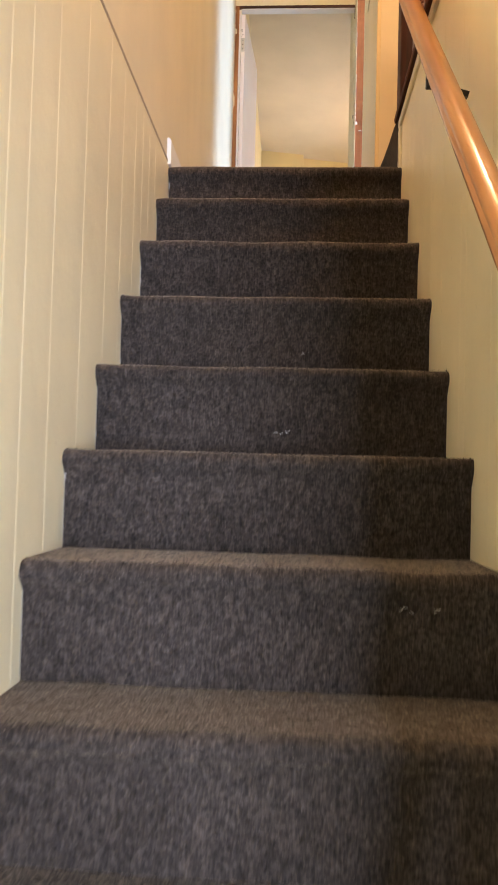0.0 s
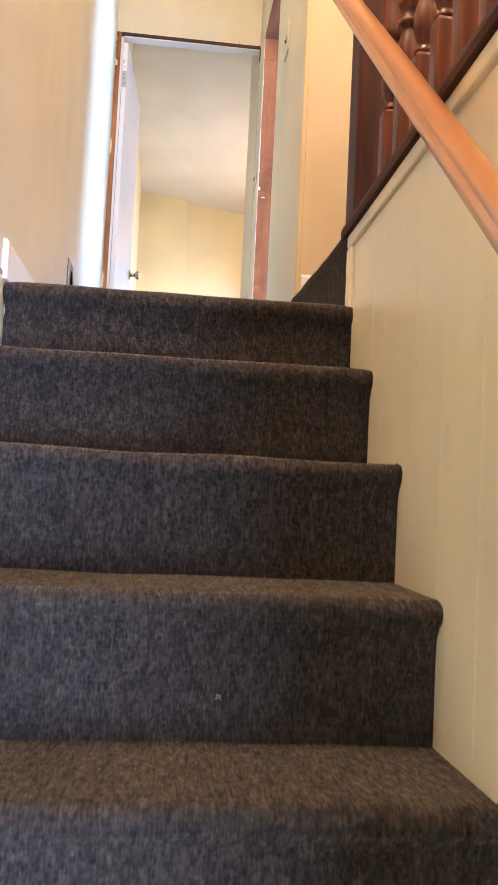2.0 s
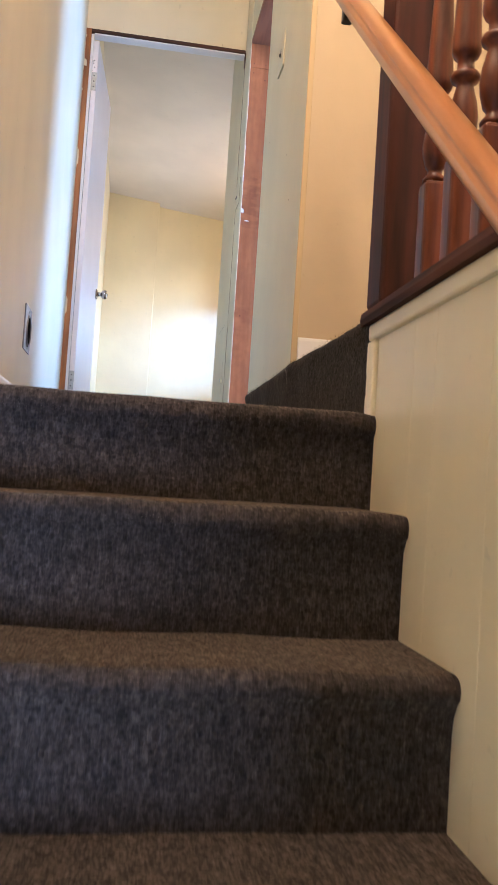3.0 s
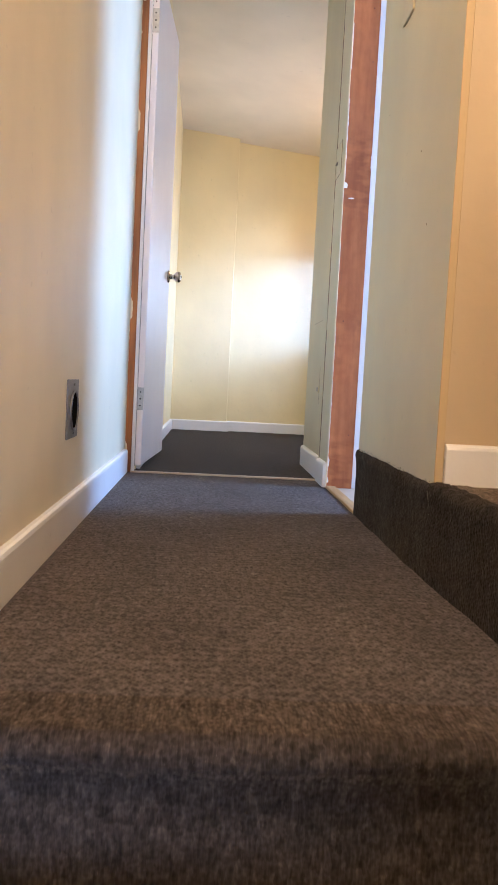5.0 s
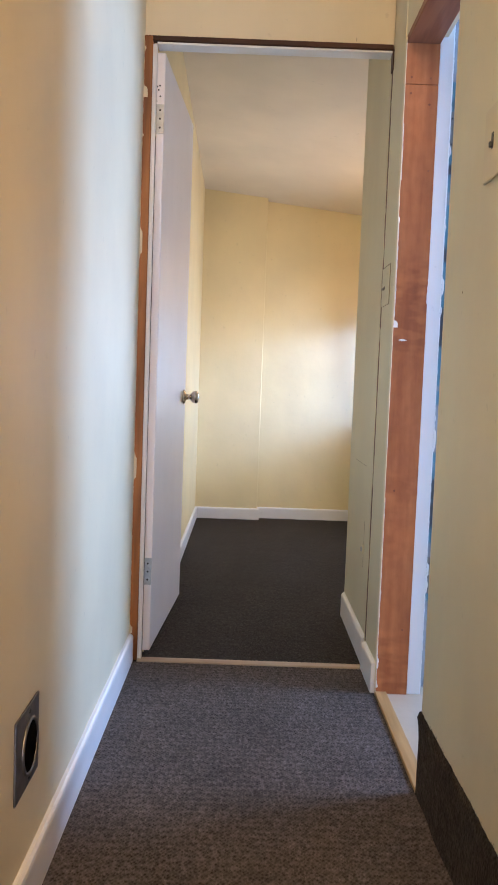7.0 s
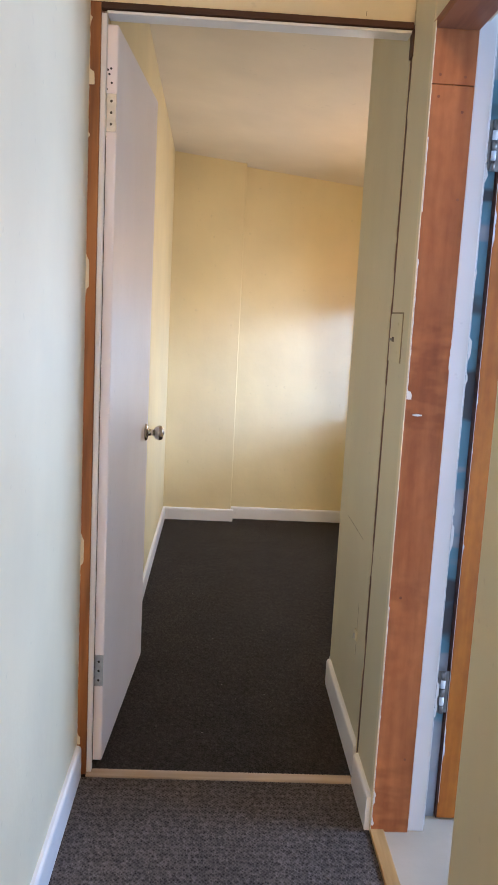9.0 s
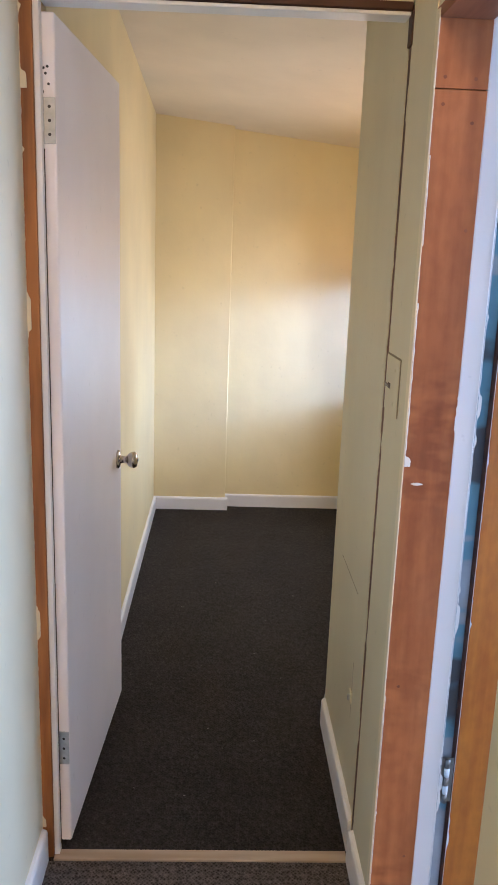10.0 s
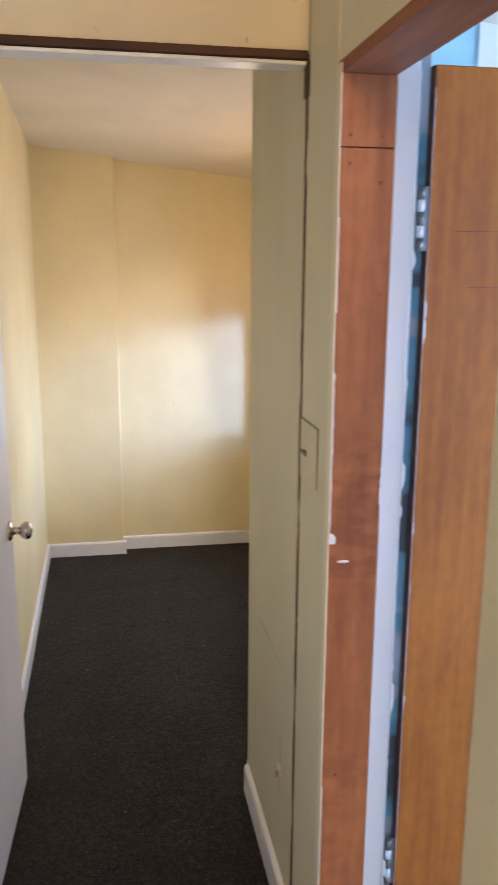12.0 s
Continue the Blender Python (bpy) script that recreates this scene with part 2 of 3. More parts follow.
def bm_box(x0, x1, y0, y1, z0, z1, bevel=0.0, bm=None, segs=2):
    bm = bm or bmesh.new()
    got = bmesh.ops.create_cube(bm, size=1)["verts"]
    for v in got:
        v.co = Vector((x0 + (v.co.x + 0.5) * (x1 - x0), y0 + (v.co.y + 0.5) * (y1 - y0), z0 + (v.co.z + 0.5) * (z1 - z0)))
    if bevel:
        edges = list({e for v in got for e in v.link_edges})
        bmesh.ops.bevel(bm, geom=edges, offset=bevel, segments=segs, profile=0.5, affect="EDGES")
    return bm


def bm_sweep(profile, a, b, up=Vector((0, 0, 1)), bm=None, caps=True):
    """Extrudes a closed profile of (side, up) pairs from a to b."""
    bm = bm or bmesh.new()
    a, b = Vector(a), Vector(b)
    d = (b - a).normalized()
    side = d.cross(up).normalized()
    top = side.cross(d).normalized()
    r0 = [bm.verts.new(a + side * s + top * h) for s, h in profile]
    r1 = [bm.verts.new(b + side * s + top * h) for s, h in profile]
    n = len(profile)
    for i in range(n):
        bm.faces.new((r0[i], r0[(i + 1) % n], r1[(i + 1) % n], r1[i]))
    if caps:
        bm.faces.new(r0[::-1])
        bm.faces.new(r1)
    bmesh.ops.recalc_face_normals(bm, faces=bm.faces[:])
    return bm


def bm_lathe(profile, segs=20, bm=None, at=(0, 0, 0), axis="z", caps=True):
    """Turns (radius, height) pairs round an axis."""
    bm = bm or bmesh.new()
    rings = []
    for r, h in profile:
        ring = []
        for i in range(segs):
            a = 2 * math.pi * i / segs
            c, s = r * math.cos(a), r * math.sin(a)
            co = {"z": (c, s, h), "x": (h, c, s), "y": (c, h, s)}[axis]
            ring.append(bm.verts.new(Vector(co) + Vector(at)))
        rings.append(ring)
    for p, q in zip(rings, rings[1:]):
        for i in range(segs):
            bm.faces.new((p[i], p[(i + 1) % segs], q[(i + 1) % segs], q[i]))
    if caps:
        bm.faces.new(rings[0][::-1])
        bm.faces.new(rings[-1])
    bmesh.ops.recalc_face_normals(bm, faces=bm.faces[:])
    return bm


def thing(name, label, category, at=(0, 0, 0), group="", kind=""):
    ob = new(name)
    ob.location = at
    ob.empty_display_size = 0.05
    return tagged(ob, label, category, group, kind)


def setting(name, bm, material, label, category):
    return tagged(part(name, bm, material), label, category, kind="structure")


def wall(name, x0, x1, y0, y1, z0, z1, material, label="plain painted plaster wall", bevel=0.0):
    return setting(name, bm_box(x0, x1, y0, y1, z0, z1, bevel), material, label, "wall")


# ---- plan, in metres: x across, y along the walk, z up from the landing ----
LEFT, RIGHT, PASS = 0.0, 0.803, 0.775     # stair's left face, right face, passage's right face
TOP = 2.55
DOOR_Y = 2.375
NOSE = [(0.0, 0.0), (-0.211, -0.184), (-0.442, -0.388), (-0.669, -0.600), (-0.896, -0.815), (-1.133, -1.021), (-1.362, -1.221), (-1.590, -1.433)]
while len(NOSE) < 15:
    NOSE.append((NOSE[-1][0] - 0.229, NOSE[-1][1] - 0.206))
BOTTOM = NOSE[-1][1] - 0.2


def right_face(y):
    """The right stair wall runs a little outwards down the stairs."""
    return RIGHT + 0.03 * max(0.0, -0.65 - y)


# ---- staircase ----
stairs = thing("staircase", "steep closed staircase covered in dark brown-grey loop carpet", "stairs", kind="structure")


def step_mesh(k):
    y, z = NOSE[k]
    back = NOSE[k - 1][0] + 0.02 if k else 0.10
    low = NOSE[k + 1][1] if k + 1 < len(NOSE) else BOTTOM
    r = 0.021
    prof = [(y + 0.012, low - 0.01), (y + 0.012, low + 0.04), (y + 0.012, (low + z) / 2), (y + 0.011, z - 0.075), (y + 0.009, z - 0.058)]
    for i in range(9):
        a = radians(-60 + i * 150 / 8)
        prof.append((y + 0.012 - r * math.cos(a), z - r + r * math.sin(a)))
    steps = 7
    prof += [(y + 0.018 + (back - y - 0.018) * i / steps, z) for i in range(1, steps + 1)]
    bm = bmesh.new()
    n = 64
    grid = []
    for i in range(n + 1):
        x = LEFT + (right_face(y) + 0.006 - LEFT) * i / n
        edge = max(0.0, 1 - min(i, n - i) / 2.5)
        row = []
        for j, (py, pz) in enumerate(prof):
            w = noise.noise(Vector((x * 6, k * 3.7, j * 0.25))) * 0.0035 + noise.noise(Vector((x * 40, k * 9.1, j * 0.9))) * 0.0016
            nose = 1 if 4 <= j <= 14 else 0.4
            dy = w * nose - edge * 0.004 * (j in range(5, 13))
            dz = (noise.noise(Vector((x * 5, k * 5.3 + 40, 1))) * 0.004 + edge * 0.004 * noise.noise(Vector((k * 7.7, i, 3)))) * (j > 7) + 0.005 * (k < 2) * (j > 7) * (1 - edge)
            row.append(bm.verts.new((x, py + dy, pz + dz)))
        grid.append(row)
    for a, b in zip(grid, grid[1:]):
        for j in range(len(prof) - 1):
            bm.faces.new((a[j], b[j], b[j + 1], a[j + 1]))
    return bm


def fibres(points, seed, length=0.004, width=0.0007):
    """Short stray tufts of pile, each a thin tapered blade. points: place and outward direction."""
    rnd = random.Random(seed)
    verts, faces = [], []
    for p, d in points:
        d = (d + Vector((rnd.uniform(-0.7, 0.7), rnd.uniform(-0.7, 0.7), rnd.uniform(-0.7, 0.7)))).normalized()
        side = d.cross(Vector((rnd.uniform(-1, 1), rnd.uniform(-1, 1), rnd.uniform(-1, 1)))).normalized() * width
        n = len(verts)
        verts += [p - side, p + side, p + d * length * rnd.uniform(0.4, 1.0)]
        faces.append((n, n + 1, n + 2))
    bm = bmesh.new()
    vs = [bm.verts.new(v) for v in verts]
    for f in faces:
        bm.faces.new([vs[i] for i in f])
    return bm


STEPS = []
for k in range(len(NOSE)):
    step = part("carpeted_step", step_mesh(k), CARPET, stairs, smooth=True)
    STEPS.append(step)
    if k < 9:
        rnd = random.Random(50 + k)
        y, z = NOSE[k]
        pts = []
        for _ in range(1500):
            a = radians(rnd.uniform(-40, 100))
            x = rnd.uniform(LEFT + 0.003, right_face(y) - 0.003)
            if rnd.random() < 0.12:
                x = LEFT + 0.004 if rnd.random() < 0.5 else right_face(y) - 0.004
            pts.append((Vector((x, y + 0.012 - 0.020 * math.cos(a), z - 0.021 + 0.021 * math.sin(a))), Vector((0, -math.cos(a), math.sin(a)))))
        tagged(part("pile_fibres", fibres(pts, k), CARPET, step), kind="stuff")

# ---- floors ----
setting("floor_landing", bm_box(0.0, PASS + 0.02, 0.06, 2.352, -0.12, -0.001), LOOPCARPET, "dark brown-grey loop carpet along the narrow landing passage", "floor")
setting("floor_bedroom", bm_box(-0.05, 1.25, 2.386, 5.24, -0.12, 0.002), BEDCARPET, "charcoal loop carpet covering the empty attic bedroom floor", "floor")
setting("floor_side_room", bm_box(0.80, 3.3, 0.84, 2.9, -0.12, 0.0), VINYL, "stained cream vinyl floor of the side room", "floor")
setting("floor_lobby", bm_box(-0.4, 1.6, -5.0, NOSE[-1][0] + 0.05, BOTTOM - 0.1, BOTTOM), CARPET, "dark carpet on the lower lobby floor", "floor")
setting("floor_upper_hall", bm_box(RIGHT + 0.02, 2.3, -3.9, 0.736, 0.08, 0.196), CARPET, "brown carpet on the hall floor one step above the landing", "floor")
setting("floor_hall_edge", bm_box(0.806, 0.84, 0.046, 0.735, 0.1, 0.1985), CARPET, "brown carpet at the edge of the hall step", "floor")
setting("threshold_bedroom", bm_box(0.0225, 0.762, 2.354, 2.389, -0.02, 0.0035, 0.002), THRESH, "pale worn timber threshold strip under the bedroom door", "threshold")
setting("threshold_side_room", bm_box(PASS - 0.004, PASS + 0.032, 1.545, 2.146, -0.02, 0.008, 0.003), THRESH2, "yellowish timber threshold strip beside the landing carpet", "threshold")

# ---- carpet turned up along the passage ----
def upturned(name, y0, y1, top, label):
    bm = bmesh.new()
    prof = [(0.0, -0.01), (0.0, 0.06), (0.0, 0.13), (-0.002, top - 0.035), (-0.005, top - 0.015), (0.0, top - 0.003), (0.012, top + 0.001), (0.03, top)]
    n = int((y1 - y0) / 0.012)
    grid = []
    for i in range(n + 1):
        y = y0 + (y1 - y0) * i / n
        lean = 0.026 * max(0.0, 1 - (y - 0.04) / 0.70)
        grid.append([bm.verts.new((PASS - 0.004 + lean + px + noise.noise(Vector((y * 7, pz * 8, 2))) * 0.005, y,
                                   pz + (noise.noise(Vector((y * 9, 4, 4))) * 0.006 + noise.noise(Vector((y * 55, 4, 9))) * 0.004) * (pz > 0.1))) for px, pz in prof])
    for a, b in zip(grid, grid[1:]):
        for j in range(len(prof) - 1):
            bm.faces.new((a[j], a[j + 1], b[j + 1], b[j]))
    ob = tagged(part(name, bm, EDGECARPET, smooth=True), label, "carpet", kind="structure")
    rnd = random.Random(int(y0 * 1000))
    pts = [(Vector((PASS - 0.006 + 0.026 * max(0.0, 1 - (y - 0.04) / 0.70) + rnd.uniform(0, 0.016), y, top + rnd.uniform(-0.014, 0.003))), Vector((-0.4, 0, 1)))
           for y in (rnd.uniform(y0, y1) for _ in range(900))]
    tagged(part("pile_fibres", fibres(pts, 77, 0.0045), EDGECARPET, ob), kind="stuff")
    return ob


upturned("carpet_riser", 0.044, 0.738, 0.200, "dark carpet riser of the step up to the side hall")
upturned("carpet_upstand", 0.738, 1.552, 0.196, "frayed dark carpet offcut turned up along the passage wall")

# ---- left wall: grooved panels below the landing, plaster above ----
left_low = wall("wall_left_lower", -0.12, -0.012, -5.0, 0.0, BOTTOM - 0.1, 0.0, PANEL, "cream painted grooved panelling beside the stairs")
wall("wall_left_upper", -0.12, -0.003, -5.0, 2.44, 0.018, TOP, CREAM, "cream painted plaster wall above the stairs and passage")
wall("wall_left_foot", -0.12, -0.003, 0.0, 2.44, -0.12, 0.018, CREAM, "cream painted foot of the passage wall")
# Near-flush strip whose grey-brown colour stands in for shade in the joint.
setting("joint_left", bm_box(-0.02, 0.0006, -5.0, -0.001, 0.0065, 0.0175), JOINT, "shaded joint between panelling and plaster", "trim")


def boards(parent, face, depth, y0, y1, z0, z1, seed):
    """Flat boards with narrow grooves between them, in uneven widths."""
    rnd = random.Random(seed)
    y = y0
    while y < y1 - 0.01:
        w = min(rnd.choice((0.05, 0.10, 0.10, 0.15, 0.20)), y1 - y)
        x0, x1 = sorted((face(y), face(y) + depth))
        bm = bm_box(x0, x1, y + 0.0002, y + w - 0.0002, z0, z1, 0.0007, segs=1)
        for v in bm.verts:
            v.co.x += face(v.co.y) - face(y)
        part("panel_board", bm, PANEL, parent)
        y += w


boards(left_low, lambda y: LEFT, -0.013, -3.6, -0.002, BOTTOM, 0.006, 3)

# ---- right stair wall with its capping ----
right_low = wall("wall_right_lower", RIGHT + 0.019, RIGHT + 0.09, -1.3, 0.044, BOTTOM - 0.1, 0.183, PANEL, "cream painted grooved panelling below the balustrade")
boards(right_low, right_face, 0.02, -3.6, 0.007, BOTTOM, 0.150, 11)
part("lower_core", bm_box(RIGHT + 0.10, RIGHT + 0.16, -3.6, -1.3, BOTTOM - 0.1, 0.183), PANEL, right_low)
part("top_strip", bm_box(RIGHT - 0.009, RIGHT + 0.09, -3.6, 0.046, 0.150, 0.184, 0.006), PANEL, right_low)
part("end_strip", bm_box(RIGHT - 0.008, RIGHT + 0.013, 0.006, 0.052, -0.02, 0.150, 0.004), PANEL, right_low)
wall("wall_right_rear", 2.3, 2.4, -3.9, 0.836, 0.0, TOP, CREAM, "cream painted wall of the upper hall")
wall("wall_hall_end", 0.80, 2.4, -4.0, -3.9, 0.0, TOP, CREAM, "cream painted end wall of the upper hall")
wall("wall_stair_end", -0.12, 0.9, -4.1, -4.0, -0.45, TOP, CREAM, "cream painted wall over the lower lobby")
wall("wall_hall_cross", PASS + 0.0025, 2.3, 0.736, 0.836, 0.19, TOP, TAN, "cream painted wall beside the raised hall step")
wall("wall_lobby_right", 1.5, 1.6, -5.0, -3.5, BOTTOM, 0.08, CREAM, "cream painted lobby wall")
wall("wall_lobby_side", RIGHT + 0.16, 1.5, -3.6, -3.5, BOTTOM, 0.08, CREAM, "cream painted lobby wall")
wall("wall_lobby_back", -0.4, 1.6, -5.1, -5.0, BOTTOM, -0.35, CREAM, "cream painted lobby wall")

# ---- passage right wall ----
passage_wall = wall("wall_passage_right", PASS, PASS + 0.115, 0.836, 1.55, -0.1, TOP, GREEN, "pale green-cream painted passage wall")
wall("wall_passage_corner", PASS, PASS + 0.0025, 0.736, 0.836, 0.19, TOP, GREEN, "pale green-cream painted wall corner")
setting("trim_hall_corner", bm_box(PASS - 0.001, PASS + 0.0155, 0.7335, 0.7358, 0.197, TOP - 0.002, 0.001, segs=1), CORNER, "yellowish cream painted corner strip beside the hall step", "trim")
wall("wall_over_side_door", PASS, PASS + 0.115, 1.55, 2.166, 1.926, TOP, GREEN, "pale green-cream painted wall over the side doorway")
wall("wall_passage_nib", PASS - 0.003, PASS + 0.092, 2.166, 2.357, -0.1, TOP, GREEN, "pale green-cream painted nib between two doorways")
wall_stub = wall("wall_stub", 0.777, 0.86, 2.389, 2.98, -0.1, 2.5, GREEN, "pale green-cream painted short wall inside the bedroom")
wall("wall_passage_nib_core", 0.79, 0.86, 2.357, 2.389, -0.1, TOP, GREEN, "pale green-cream painted wall core at the doorway")
setting("frame_edge_right", bm_box(0.7735, 0.79, 2.3575, 2.3885, 0.0, 1.985), EDGEWOOD, "dark brown bare timber edge beside the bedroom doorway", "trim")
over_door = wall("wall_over_bedroom_door", LEFT - 0.01, PASS - 0.0015, DOOR_Y, DOOR_Y + 0.065, 1.9875, TOP, CREAM, "cream painted wall over the bedroom door")
setting("ceiling", bm_box(-0.12, 2.4, -5.0, 2.44, TOP, TOP + 0.1), CEILING, "off-white painted ceiling over stairs and passage", "ceiling")

# ---- bedroom shell ----
wall("wall_bedroom_left", -0.1, 0.035, 2.44, 5.3, -0.1, 2.6, BEDWALL, "cream yellow painted bedroom wall")
wall("wall_bedroom_far", 0.03, 1.45, 5.22, 5.3, -0.1, 2.6, BEDWALL, "cream yellow painted far bedroom wall")
wall("wall_bedroom_pier", 0.03, 0.452, 5.145, 5.23, -0.1, 2.6, BEDWALL, "cream yellow shallow pier on the far wall", 0.004)
wall("wall_bedroom_near", 0.86, 1.45, 2.9, 2.98, -0.1, 2.6, BEDWALL, "cream yellow bedroom wall beside the door")
WX0, WX1, WY0, WY1, WZ0, WZ1 = 1.24, 1.34, 3.70, 5.16, 0.67, 1.76
wall("wall_window_below", WX0, WX1, 2.98, 5.22, -0.1, WZ0, BEDWALL, "cream yellow wall under the bedroom window")
wall("wall_window_above", WX0, WX1, 2.98, 5.22, WZ1, 2.6, BEDWALL, "cream yellow wall over the bedroom window")
wall("wall_window_near", WX0, WX1, 2.98, WY0, WZ0, WZ1, BEDWALL, "cream yellow wall beside the bedroom window")
wall("wall_window_far", WX0, WX1, WY1, 5.22, WZ0, WZ1, BEDWALL, "cream yellow wall beside the bedroom window")
bm = bmesh.new()
CEIL = lambda x, y: 2.275 - 0.063 * (y - 3.52) - 0.11 * (x - 0.035)
lo = [bm.verts.new((x, y, CEIL(x, y))) for x, y in ((-0.1, 2.44), (1.45, 2.44), (1.45, 5.3), (-0.1, 5.3))]
hi = [bm.verts.new((v.co.x, v.co.y, v.co.z + 0.1)) for v in lo]
for q in ((lo[3], lo[2], lo[1], lo[0]), hi, *((lo[i], lo[(i + 1) % 4], hi[(i + 1) % 4], hi[i]) for i in range(4))):
    bm.faces.new(q)
setting("ceiling_bedroom", bm, BEDCEIL, "off-white sloping attic ceiling of the bedroom", "ceiling")

window = thing("window_1", "white painted bedroom window with a half lowered blind", "window", kind="structure")
bm = bm_box(WX0 + 0.05, WX1 - 0.02, WY0, WY0 + 0.045, WZ0, WZ1, 0.004)
bm_box(WX0 + 0.05, WX1 - 0.02, WY1 - 0.02, WY1, WZ0, WZ1, 0.004, bm)
bm_box(WX0 + 0.05, WX1 - 0.02, WY0 + 0.045, WY1 - 0.045, WZ0, WZ0 + 0.045, 0.004, bm)
bm_box(WX0 + 0.05, WX1 - 0.02, WY0 + 0.045, WY1 - 0.045, WZ1 - 0.045, WZ1, 0.004, bm)
part("window_frame", bm, WHITE, window)
part("window_sill", bm_box(WX0 - 0.008, WX0 + 0.06, WY0, WY1, WZ0 - 0.022, WZ0 + 0.004, 0.005), WHITE, window)
part("window_head", bm_box(WX0 - 0.058, WX0 - 0.0005, WY0 - 0.05, WY1 + 0.046, WZ1 - 0.02, WZ1 + 0.05, 0.004), WHITE, window)
part("side_casing", bm_box(WX0 - 0.050, WX0 - 0.0005, WY1 + 0.016, WY1 + 0.046, WZ0 + 0.012, WZ1 - 0.022, 0.003), BEDWALL, window, "cream painted window casing in the corner")
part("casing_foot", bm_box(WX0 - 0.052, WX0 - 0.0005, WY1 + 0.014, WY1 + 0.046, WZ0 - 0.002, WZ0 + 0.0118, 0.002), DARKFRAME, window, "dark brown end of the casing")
pane = part("pane", bm_box(WX0 + 0.085, WX0 + 0.089, WY0 + 0.045, WY1 - 0.045, WZ0 + 0.045, WZ1 - 0.045), GLASS, window)
pane.visible_shadow = False
part("blind", bm_box(WX0 + 0.030, WX0 + 0.032, WY0 + 0.01, WY1 - 0.01, 1.33, WZ1 - 0.02), BLIND, window, "warm beige fabric roller blind half lowered")

# ---- side room shell ----
wall("wall_side_far", 0.89, 3.4, 2.80, 2.90, -0.1, TOP, BLUE, "sky blue painted wall of the side room")
wall("wall_side_board", 1.307, 3.3, 2.794, 2.80, 0.0, TOP - 0.002, WHITE, "white lining board on the side room wall")
wall("wall_side_near", 0.89, 3.3, 0.836, 0.846, -0.1, TOP, WHITE, "white wall of the side room")
wall("wall_side_east_low", 3.3, 3.4, 0.84, 2.8, -0.1, 0.8, WHITE, "white wall under the side room window")
wall("wall_side_east_top", 3.3, 3.4, 0.84, 2.8, 2.15, TOP, WHITE, "white wall over the side room window")
wall("wall_side_east_near", 3.3, 3.4, 0.84, 1.4, 0.8, 2.15, WHITE, "white wall beside the side room window")
wall("wall_side_back", 0.868, 0.89, 2.166, 2.80, -0.1, TOP, WHITE, "white painted inner face of the side room wall")
setting("ceiling_side", bm_box(0.89, 3.4, 0.84, 2.9, TOP, TOP + 0.1), CEILING, "white ceiling of the side room", "ceiling")

# ---- skirting boards ----
SKIRT = [(0.0, 0.0), (0.014, 0.0), (0.014, 0.080), (0.012, 0.087), (0.007, 0.091), (0.0, 0.092)]


def skirting(name, a, b, height=0.092, label="white painted timber skirting board"):
    k = height / 0.092
    return setting(name, bm_sweep([(s, h * k) for s, h in SKIRT], a, b), WHITE, label, "skirting")


skirting("baseboard_left", (-0.003, -0.030, 0.0), (-0.003, 2.352, 0.0))
skirting("baseboard_nib", (PASS - 0.003, 2.357, 0.0), (PASS - 0.003, 2.150, 0.0))
skirting("baseboard_stub", (0.777, 2.965, 0.002), (0.777, 2.390, 0.002))
skirting("baseboard_stub_end", (0.86, 2.98, 0.002), (0.777, 2.98, 0.002), label="white painted skirting round the wall end")
skirting("baseboard_bedroom_left", (0.035, 2.47, 0.002), (0.035, 5.145, 0.002), 0.075)
skirting("baseboard_pier", (0.035, 5.145, 0.002), (0.466, 5.145, 0.002), 0.075)
skirting("baseboard_far", (0.452, 5.22, 0.002), (1.24, 5.22, 0.002), 0.075)
skirting("baseboard_window", (1.24, 5.22, 0.002), (1.24, 2.98, 0.002), 0.075)
skirting("baseboard_hall", (0.792, 0.736, 0.196), (2.3, 0.736, 0.196), 0.082)

# ---- bedroom door frame and leaf ----
frame_1 = thing("door_frame_bedroom", "brown timber door frame with white stop and flaked paint", "door frame", kind="structure")
part("jamb", bm_box(-0.004, 0.022, DOOR_Y - 0.012, DOOR_Y + 0.063, 0.0, 1.987, 0.002), FRAMEWOOD, frame_1)
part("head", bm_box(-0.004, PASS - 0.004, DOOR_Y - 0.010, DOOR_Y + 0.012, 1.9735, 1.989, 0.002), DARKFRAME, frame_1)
part("stop", bm_box(0.0221, 0.035, DOOR_Y - 0.004, 2.396, 0.0, 1.966, 0.002), WHITE, frame_1)
part("shadow_gap", bm_box(0.0351, 0.0355, 2.387, 2.3955, 0.02, 1.69), GAP, frame_1)
part("head_stop", bm_box(0.035, PASS - 0.005, DOOR_Y - 0.005, DOOR_Y + 0.050, 1.9645, 1.972, 0.002), WHITE, frame_1)
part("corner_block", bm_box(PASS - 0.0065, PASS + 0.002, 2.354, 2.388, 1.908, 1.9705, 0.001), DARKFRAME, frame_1)


